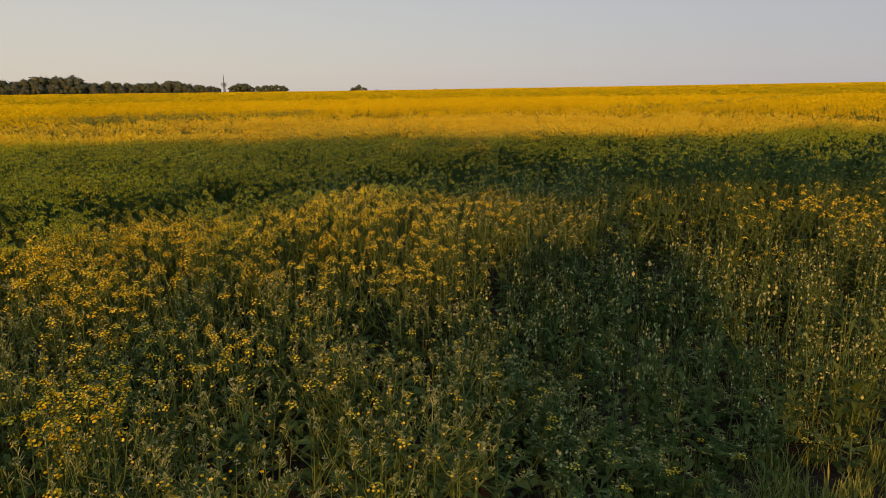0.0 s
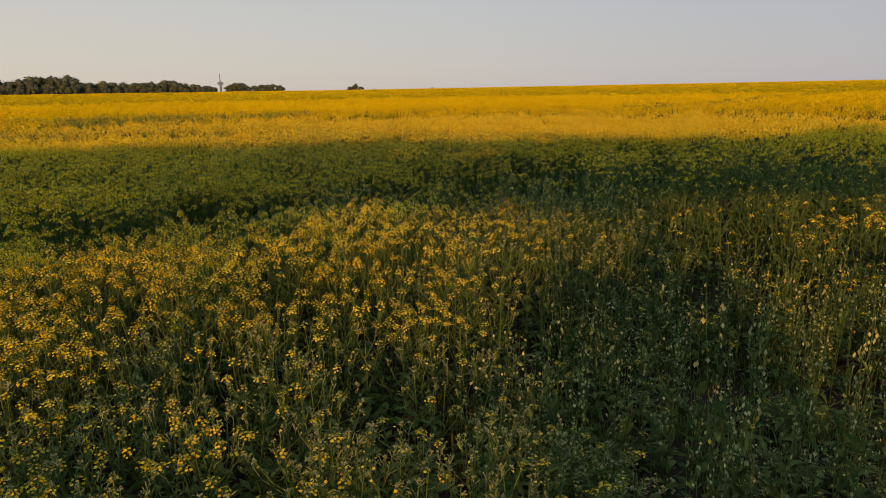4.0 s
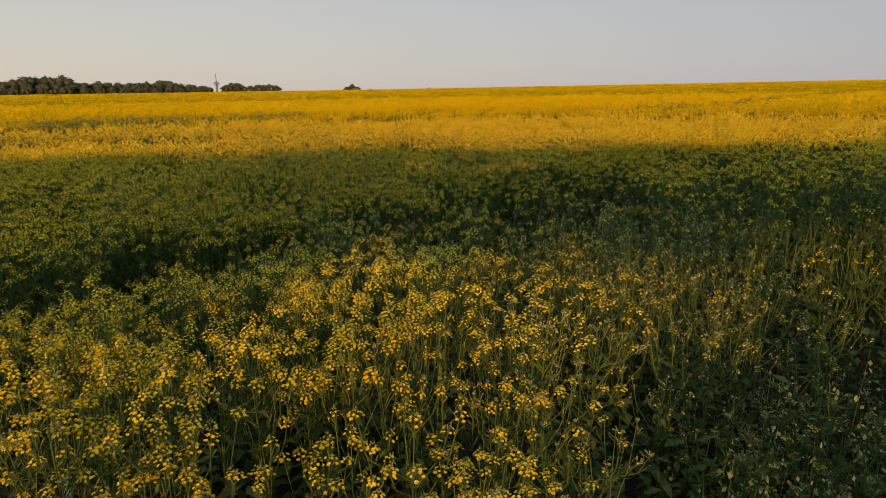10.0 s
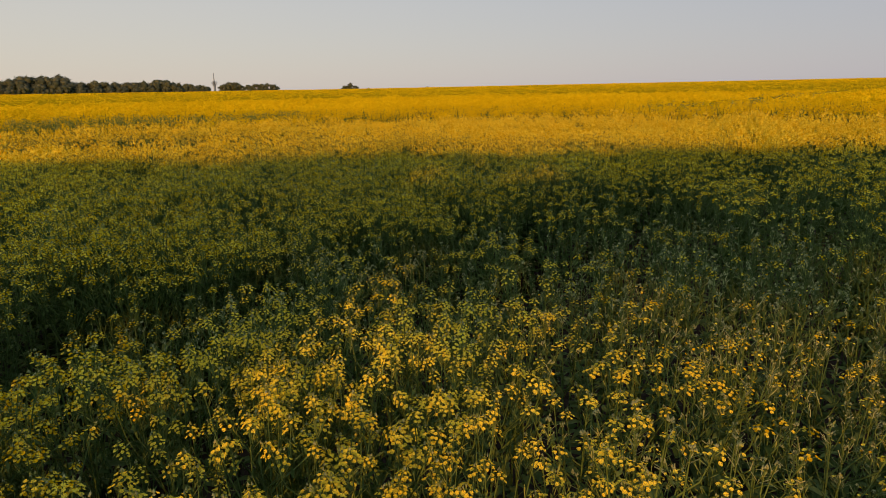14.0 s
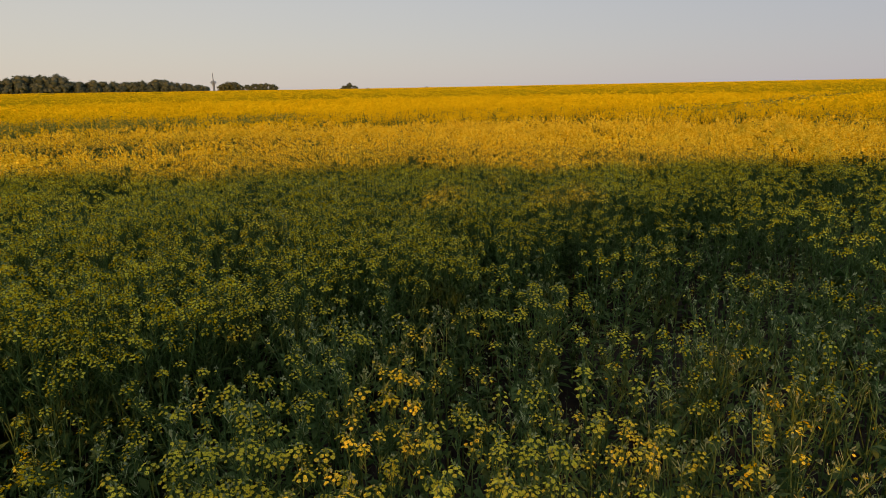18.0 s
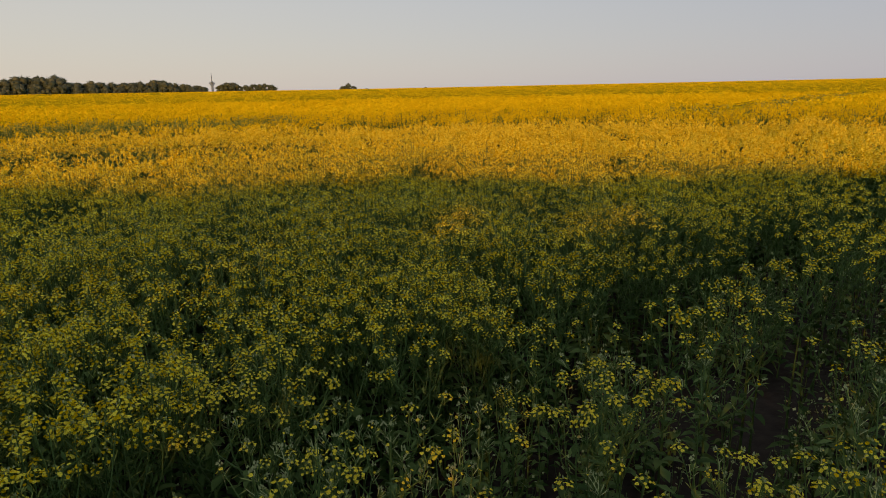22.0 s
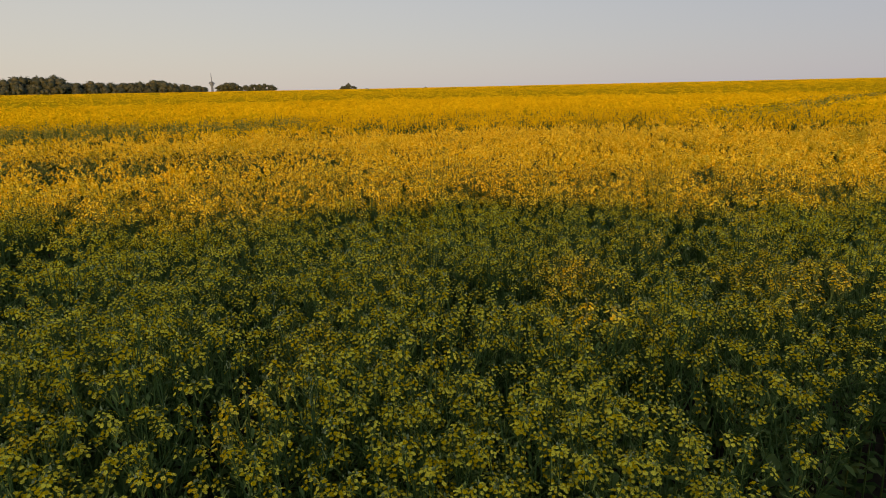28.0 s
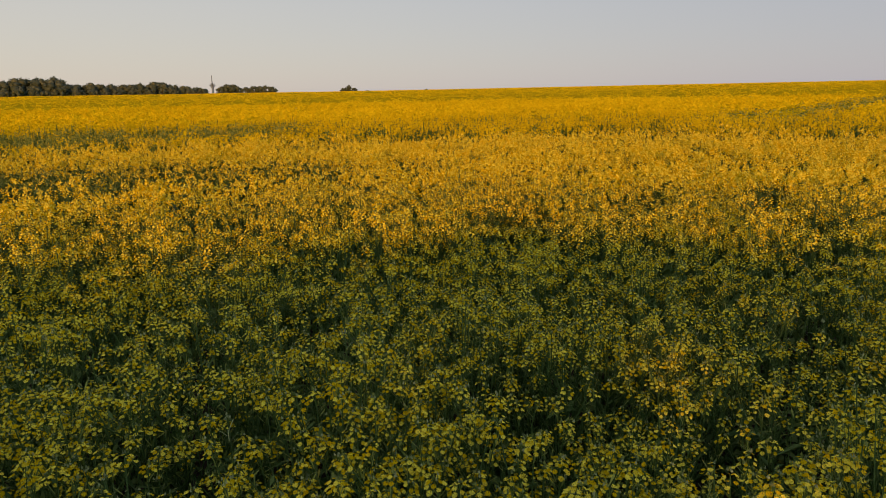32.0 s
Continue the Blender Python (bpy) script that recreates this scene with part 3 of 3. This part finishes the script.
# the rest of the field beside the line of flight
def broad(seed, bloomed):
    """A wide tuft of plant tops with leaves below, for the crop out of the line of flight."""
    rng, g = np.random.RandomState(seed), Geo()
    for k in range(16):
        p = np.array((rng.uniform(-0.32, 0.32), rng.uniform(-0.32, 0.32), 1.27 * rng.uniform(0.85, 1.05)))
        w = rng.uniform(0, 3.14)
        e = np.array((math.cos(w), math.sin(w), rng.uniform(-0.3, 0.3))) * rng.uniform(0.025, 0.045)
        up = np.array((rng.normal() * 0.9, rng.normal() * 0.9, 1.0)) * 0.05
        g.add([p - e, p + e, p + e * 0.5 + up, p - e * 0.6 + up], [(0, 1, 2), (0, 2, 3)], 3 if rng.uniform() < bloomed else 2)
        f = np.array((math.cos(w + 1), math.sin(w + 1), 0.2)) * 0.13
        q = p * (1, 1, rng.uniform(0.45, 0.85))
        g.add([q - f, q + f + (0, 0, 0.05), q + (f[1] * 0.6, -f[0] * 0.6, 0.03)], [(0, 1, 2)], 1)
        g.add([p * (1, 1, 0) - (0.005, 0, 0), p * (1, 1, 0) + (0.005, 0, 0), p], [(0, 1, 2)], 0)
    return g.arrays()


broad_t = [broad(950 + 10 * k + j, s) for k, s in enumerate(SHARE) for j in range(3)]
x, y = places(-22, 30, -2, 30, 6, lambda x, y: ~in_view(x, y, 0.45) & ((np.abs(x) < 13) & (y < 20) | (rs.uniform(size=len(x)) < 0.35)) & grows(x, y))
stuff("rapeseed_crop", crop_arrays(broad_t, x, y, LEVELS), CROP, "yellow rapeseed beside the line of flight", "crop")

# ---- grass on the verge ----
rng = np.random.RandomState(5)
tufts = []
for j in range(6):
    g = Geo()
    for k in range(38):
        w, r = rng.uniform(0, 6.28), rng.uniform(0, 0.09)
        p = np.array((math.cos(w * 3) * r, math.sin(w * 3) * r, 0))
        h, o = rng.uniform(0.05, 0.18), rng.uniform(0.02, 0.10)
        side = np.array((-math.sin(w), math.cos(w), 0)) * 0.0028
        out = np.array((math.cos(w), math.sin(w), 0)) * o
        g.add([p - side, p + side, p + out * 0.4 + side + (0, 0, h * 0.65), p + out * 0.4 - side + (0, 0, h * 0.65), p + out + (0, 0, h)], [(0, 1, 2), (0, 2, 3), (3, 2, 4)], 0)
    tufts.append(g.arrays())
x, y = places(0.0, 9, 1.2, 9, 90, lambda x, y: in_view(x, y) & (rs.uniform(size=len(x)) < np.clip(verge(x, y) + 0.25 * bare(x, y), 0, 1)))
stuff("grass", scatter(tufts, rs.randint(0, 6, len(x)), np.stack([x, y, ground(x, y) - 0.01], 1), rs.uniform(0, 6.28, len(x)), rs.uniform(0.8, 1.4, len(x)), rs.uniform(0.6, 1.3, len(x))), [GRASS], "long green grass on the field verge", "grass")
coarse = []
for j in range(5):
    g = Geo()
    for k in range(16):
        w, r = rng.uniform(0, 6.28), rng.uniform(0, 0.2)
        p = np.array((math.cos(w * 3) * r, math.sin(w * 3) * r, 0))
        h, o = rng.uniform(0.06, 0.2), rng.uniform(0.04, 0.16)
        side = np.array((-math.sin(w), math.cos(w), 0)) * 0.009
        out = np.array((math.cos(w), math.sin(w), 0)) * o
        g.add([p - side, p + side, p + out + (0, 0, h)], [(0, 1, 2)], 0)
    coarse.append(g.arrays())
x, y = places(-20, 22, -9, 12, 8, lambda x, y: (rs.uniform(size=len(x)) < verge(x, y)) & ~(in_view(x, y) & (x > 0)))
stuff("grass", scatter(coarse, rs.randint(0, 5, len(x)), np.stack([x, y, ground(x, y) - 0.01], 1), rs.uniform(0, 6.28, len(x)), rs.uniform(0.9, 1.6, len(x)), rs.uniform(0.6, 1.2, len(x))), [GRASS], "green grass along the edge of the field", "grass")

# ---- low leafy undergrowth ----
def weedy(x, y):
    """1 in the rank weeds between the verge and the crop."""
    return sig((x - 1.9) / 0.3) * np.exp(-((verge_line(x, y) - 0.9) / 1.1) ** 4)


rng = np.random.RandomState(8)
rosettes = []
for j in range(6):
    g = Geo()
    for k in range(9):
        w = k * 2.4 + rng.uniform(-0.4, 0.4)
        leaf(g, (0, 0, rng.uniform(0.02, 0.30)), (math.cos(w), math.sin(w), rng.uniform(0.3, 1.4)), rng.uniform(0.07, 0.15), rng.uniform(0.03, 0.055), rng.uniform(0.2, 0.8), 1)
    tube(g, [(0, 0, 0), (0.02, 0.01, 0.34)], [0.006, 0.002], 0)
    for k in range(14):
        w, z = rng.uniform(0, 6.28), rng.uniform(0.12, 0.45)
        p = np.array((math.cos(w) * 0.06, math.sin(w) * 0.06, z))
        leaf(g, p, (math.cos(w), math.sin(w), 0.8), rng.uniform(0.025, 0.055), rng.uniform(0.008, 0.018), 0.4, 1)
    for k in range(3):                  # thin seed stalks with pale specks
        w, r = rng.uniform(0, 6.28), rng.uniform(0.03, 0.12)
        e = np.array((math.cos(w) * r, math.sin(w) * r, rng.uniform(0.3, 0.6)))
        tube(g, [(0, 0, 0.1), e * 0.6, e], [0.003, 0.002, 0.001], 0)
        for i in range(9):
            p = e * rng.uniform(0.55, 1.0) + rng.normal(size=3) * 0.012
            f, a, b = frame_of(rng.normal(size=3))
            z = rng.uniform(0.005, 0.011)
            g.add([p - a * z, p - b * z, p + a * z, p + b * z], [(0, 1, 2), (0, 2, 3)], 4)
    rosettes.append(g.arrays())
x, y = places(-6, 9, 1.6, 13, 22, lambda x, y: ((rank(x, y) < 3.6) | (weedy(x, y) > 0.5) | (tramline(x, y) > 0.5)) & in_view(x, y) & (rs.uniform(size=len(x)) < 0.08 + 1.0 * bare(x, y) + 0.9 * tramline(x, y) + weedy(x, y) * (1 - patch(x, y))))
stuff("undergrowth", scatter(rosettes, rs.randint(0, 6, len(x)), np.stack([x, y, ground(x, y) - 0.01], 1), rs.uniform(0, 6.28, len(x)), rs.uniform(0.8, 1.3, len(x)), rs.uniform(0.7, 1.4, len(x)) * (1 + 0.4 * bare(x, y) + 0.4 * weedy(x, y))), CROP, "low dark green leafy weeds between the crop plants", "undergrowth")

# leaves of the crop itself, below the flower heads
rng = np.random.RandomState(18)
leafy = []
for j in range(5):
    g = Geo()
    for k in range(22):
        w, r, z = rng.uniform(0, 6.28), rng.uniform(0.02, 0.2), rng.uniform(0.2, 0.92)
        p = np.array((math.cos(w) * r, math.sin(w) * r, z))
        d, a, up = frame_of((math.cos(w), math.sin(w), rng.uniform(-0.3, 1.0)))
        n, q = rng.uniform(0.05, 0.12), rng.uniform(0.014, 0.03)
        g.add([p, p + d * n * 0.5 + a * q, p + d * n - (0, 0, 0.02), p + d * n * 0.5 - a * q], [(0, 1, 2), (0, 2, 3)], 1)
    leafy.append(g.arrays())
x, y = places(-12, 18, 1.6, 18, 15, lambda x, y: (rank(x, y) < 11) & in_view(x, y) & grows(x, y))
stuff("undergrowth", scatter(leafy, rs.randint(0, 5, len(x)), np.stack([x, y, ground(x, y) - 0.01], 1), rs.uniform(0, 6.28, len(x)), rs.uniform(0.9, 1.3, len(x)), height(x, y) / 1.27 * rs.uniform(0.85, 1.05, len(x))), CROP, "dark green leaves of the crop below its flower heads", "undergrowth")

# ---- trees ----
def tree(name, seed, tall, wide, bottom, cards, card, label, group):
    """A tree: tapered trunk with limbs, and a crown of many leaf sprays in uneven clumps."""
    rng = np.random.RandomState(seed)
    ob = new(name)
    tr, cr = Geo(), Geo()
    tube(tr, [(0, 0, -0.3), (0.02 * tall, 0, tall * 0.3), (0, 0.02 * tall, tall * 0.75)], [tall * 0.022, tall * 0.016, tall * 0.006], 0, 6)
    lobes = []
    for k in range(20):
        w, s = k * 2.4 + rng.uniform(-0.4, 0.4), (rng.uniform(0, 1) if k > 3 else 0.02)
        r = wide * rng.uniform(0.25, 0.62) * math.sin(0.6 + 2.2 * s)
        c = np.array((math.cos(w) * r, math.sin(w) * r, bottom + (tall - bottom) * (0.18 + 0.66 * s)))
        lobes.append((c, wide * rng.uniform(0.3, 0.5), (tall - bottom) * rng.uniform(0.16, 0.26)))
        tube(tr, [(0, 0, bottom * 0.8 + (c[2] - bottom) * 0.4), c], [tall * 0.008, tall * 0.002], 0, 4)
    for c, rh, rv in lobes:         # dense leafy heart of each bough
        ring = [c + np.array((math.cos(w) * rh * f, math.sin(w) * rh * f, z * rv)) * 1.0 for z, f in ((-0.6, 0.35), (0.0, 0.62), (0.5, 0.4)) for w in np.arange(0, 6.2, 6.2832 / 6)]
        cr.add(ring + [c + (0, 0, 0.65 * rv)], [(r * 6 + k, r * 6 + (k + 1) % 6, r * 6 + 6 + (k + 1) % 6) for r in range(2) for k in range(6)] + [(r * 6 + k, r * 6 + 6 + (k + 1) % 6, r * 6 + 6 + k) for r in range(2) for k in range(6)] + [(12 + k, 12 + (k + 1) % 6, 18) for k in range(6)], 0)
    for k in range(cards):
        c, rh, rv = lobes[rng.randint(len(lobes))]
        d = rng.normal(size=3)
        d /= np.linalg.norm(d)
        p = c + d * (rh, rh, rv) * rng.uniform(0.62, 1.0)
        f, a, b = frame_of(d + rng.normal(size=3) * 0.7)
        z = card * rng.uniform(0.5, 1.2)
        cr.add([p - a * z, p - b * z * 0.6 + f * z * 0.2, p + a * z, p + b * z * 0.7], [(0, 1, 2), (0, 2, 3)], 0)
    part("trunk", tr, [BARK], ob)
    part("crown", cr, [WOOD_LEAF], ob)
    return tagged(ob, label, "tree", group)


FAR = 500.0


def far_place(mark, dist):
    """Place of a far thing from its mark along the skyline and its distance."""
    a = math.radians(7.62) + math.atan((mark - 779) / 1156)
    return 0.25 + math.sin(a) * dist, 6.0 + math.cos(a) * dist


kinds = [tree("tree", 40 + k, 11.0, 8.0, -0.6, 700, 0.5, "dark green leafy tree of a distant wood", "trees of the far wood") for k in range(4)]
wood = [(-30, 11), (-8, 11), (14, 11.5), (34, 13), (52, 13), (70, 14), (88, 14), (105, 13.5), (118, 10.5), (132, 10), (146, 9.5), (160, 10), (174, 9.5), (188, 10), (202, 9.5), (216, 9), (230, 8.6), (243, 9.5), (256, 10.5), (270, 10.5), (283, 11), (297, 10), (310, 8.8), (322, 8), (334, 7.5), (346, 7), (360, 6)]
fixed = set()
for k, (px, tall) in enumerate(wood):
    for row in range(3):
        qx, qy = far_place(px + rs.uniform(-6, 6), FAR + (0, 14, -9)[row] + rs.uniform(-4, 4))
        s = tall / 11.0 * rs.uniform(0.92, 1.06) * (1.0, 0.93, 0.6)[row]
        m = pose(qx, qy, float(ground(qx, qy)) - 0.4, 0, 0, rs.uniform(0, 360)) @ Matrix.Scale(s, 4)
        src = kinds[(k + row * 3) % 4]
        if src not in fixed:
            src.matrix_world = m
            src.scale = (s, s, s)
            fixed.add(src)
        else:
            o = copy_thing(src, m)
            o.scale = (s, s, s)
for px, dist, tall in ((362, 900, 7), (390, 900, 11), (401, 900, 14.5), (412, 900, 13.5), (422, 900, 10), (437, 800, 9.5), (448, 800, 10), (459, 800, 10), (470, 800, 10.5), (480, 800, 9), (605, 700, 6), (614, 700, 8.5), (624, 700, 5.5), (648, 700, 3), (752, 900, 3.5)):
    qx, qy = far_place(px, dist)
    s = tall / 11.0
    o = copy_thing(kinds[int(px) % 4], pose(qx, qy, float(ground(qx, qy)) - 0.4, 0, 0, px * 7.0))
    o.scale = (s * 1.2, s * 1.2, s)
    tagged(o, "dark leafy tree standing alone on the horizon", "tree", "lone trees on the horizon")

# unseen clipped row added behind the camera; its crowns are shaped to throw the band of shade across the crop
def shade_row_tree(seed, x0, y0):
    rng = np.random.RandomState(seed)
    ob = new("tree")
    tr, cr = Geo(), Geo()
    z0 = float(ground(x0, y0))
    tube(tr, [(0, 0, -0.3), (0.05, 0, 2.4), (0, 0.03, 4.5)], [0.13, 0.10, 0.04], 0, 7)
    for k in range(6):
        w = k * 2.4
        tube(tr, [(0, 0, 3.3 + 0.1 * k), (math.cos(w) * 1.2, math.sin(w) * 0.2, 3.8 + 0.1 * k)], [0.04, 0.012], 0, 4)
    for k in range(1300):
        px = rng.uniform(-1.75, 1.75)
        wx = x0 + px
        low = 3.32 - 0.15 / (1 + math.exp((wx + 3.35) / 0.06)) - 0.15 / (1 + math.exp((wx + 4.75) / 0.15)) + 0.04 * math.sin(wx * 1.7) + 0.05 * math.sin(wx * 4.1) + 0.04 * math.sin(wx * 9.3 + 1)
        high = 4.45 - 0.018 * (wx + 4.2) + 0.035 * math.sin(wx * 1.3) + 0.025 * math.sin(wx * 5.0) + 0.28 * math.exp(-((wx - 6.3) / 1.0) ** 2)
        pz = rng.uniform(max(low, 2.3), high)
        if any(((wx - gx) / 0.34) ** 2 + ((pz - gz) / 0.085) ** 2 < 1 for gx, gz in ((-1.55, 4.08), (-2.75, 4.10))):
            continue                    # small gaps in the crowns, through which flecks of sun fall
        p = np.array((px, rng.uniform(-0.3, 0.3), pz - z0))
        f, a, b = frame_of(rng.normal(size=3))
        z = rng.uniform(0.08, 0.2)
        cr.add([p - a * z, p - b * z * 0.6 + f * z * 0.2, p + a * z, p + b * z * 0.7], [(0, 1, 2), (0, 2, 3)], 0)
    part("trunk", tr, [BARK], ob)
    part("crown", cr, [WOOD_LEAF], ob)
    ob.matrix_world = pose(x0, y0, z0)
    return tagged(ob, "clipped leafy tree, unseen, added to cast the band of shade", "tree", "roadside trees")


for k in range(15):
    shade_row_tree(80 + k, -27 + 3.4 * k, -6.0)

# an unseen shrub added beside the row, to lay shade on the weeds at the edge of the crop
bush = new("bush")
bush_rng = np.random.RandomState(61)
wood, green = Geo(), Geo()
for k in range(9):
    w = k * 0.7
    tube(wood, [(0.05 * math.cos(w), 0.05 * math.sin(w), -0.1), (0.4 * math.cos(w), 0.15 * math.sin(w), 1.3), (0.65 * math.cos(w), 0.25 * math.sin(w), 2.1)], [0.03, 0.02, 0.008], 0, 5)
for k in range(2000):
    px, pz = bush_rng.uniform(-0.95, 0.95), bush_rng.uniform(0.15, 1)
    top = 3.1 - 0.3 * (px / 0.95) ** 4 + 0.08 * math.sin(px * 9)
    p = np.array((px, bush_rng.uniform(-0.4, 0.4), pz * top))
    f, a, b = frame_of(bush_rng.normal(size=3))
    z = bush_rng.uniform(0.05, 0.12)
    green.add([p - a * z, p - b * z * 0.6 + f * z * 0.2, p + a * z, p + b * z * 0.7], [(0, 1, 2), (0, 2, 3)], 0)
part("branches", wood, [BARK], bush)
part("foliage", green, [WOOD_LEAF], bush)
bush.matrix_world = pose(0.02, -5.2, float(ground(0.02, -5.2)))
tagged(bush, "dense green bush, unseen, added to shade the weeds by the verge", "bush")

# ---- tower ----
tower = new("telecommunication_tower")
g = Geo()
tube(g, [(0, 0, -45), (0, 0, 20), (0, 0, 45)], [5.4, 4.4, 3.0], 0, 12)
part("shaft", g, [CONCRETE], tower)
for z0, r in ((25, 6.5), (29.5, 9.5), (34, 12.5), (38.5, 10.0)):
    g = Geo()
    tube(g, [(0, 0, z0), (0, 0, z0 + 0.1), (0, 0, z0 + 3.0), (0, 0, z0 + 3.1)], [0.2, r, r, 0.2], 0, 16)
    part("platform", g, [CONCRETE], tower)
g = Geo()
tube(g, [(0, 0, 42), (0, 0, 58), (0, 0, 76)], [2.4, 1.8, 1.2], 0, 6)
part("mast", g, [CONCRETE], tower, "slim antenna mast")
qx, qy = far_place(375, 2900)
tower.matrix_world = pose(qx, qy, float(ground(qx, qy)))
tagged(tower, "slim concrete telecommunication tower on the horizon", "tower")

# ---- the plants that the camera passes over most closely, each by itself ----
models = []
for k, row in enumerate(near_linked):
    for stem, leaves, heads in row:
        ob = new("rapeseed_plant")
        part("stem", stem, CROP, ob)
        for lf in leaves:
            part("leaf", lf, CROP, ob)
        for h in heads:
            part("flower_head", h, CROP, ob)
        tagged(ob, ("tall rapeseed plant with green buds and hardly a flower", "rapeseed plant with a few open yellow flowers", "rapeseed plant with half its heads in yellow flower", "rapeseed plant in full yellow bloom", "rapeseed plant covered all over in yellow bloom", "rapeseed plant with long dense heads of yellow bloom")[k], "rapeseed plant", "rapeseed plants under the flight line")
        models.append(ob)
level = np.digitize(bloom(plant_x, plant_y) + rs.uniform(-0.18, 0.18, len(plant_x)), LEVELS)
used = set()
for qx, qy, lv in zip(plant_x, plant_y, level):
    src = models[int(lv) * 4 + rs.randint(4)]
    m = pose(qx, qy, float(ground(qx, qy)) - 0.01, rs.uniform(-3, 3), rs.uniform(-3, 3), rs.uniform(0, 360))
    wide, tall = rs.uniform(0.85, 1.2), float(height(qx, qy)) / 1.27 * float(np.clip(rs.normal(1.0, 0.055), 0.8, 1.14))
    if src in used:
        o = copy_thing(src, m)
    else:
        o = src
        o.matrix_basis = m
        used.add(src)
    o.scale = (wide, wide, tall)
for src in models:
    if src not in used:
        for o in (*src.children_recursive, src):
            bpy.data.objects.remove(o)
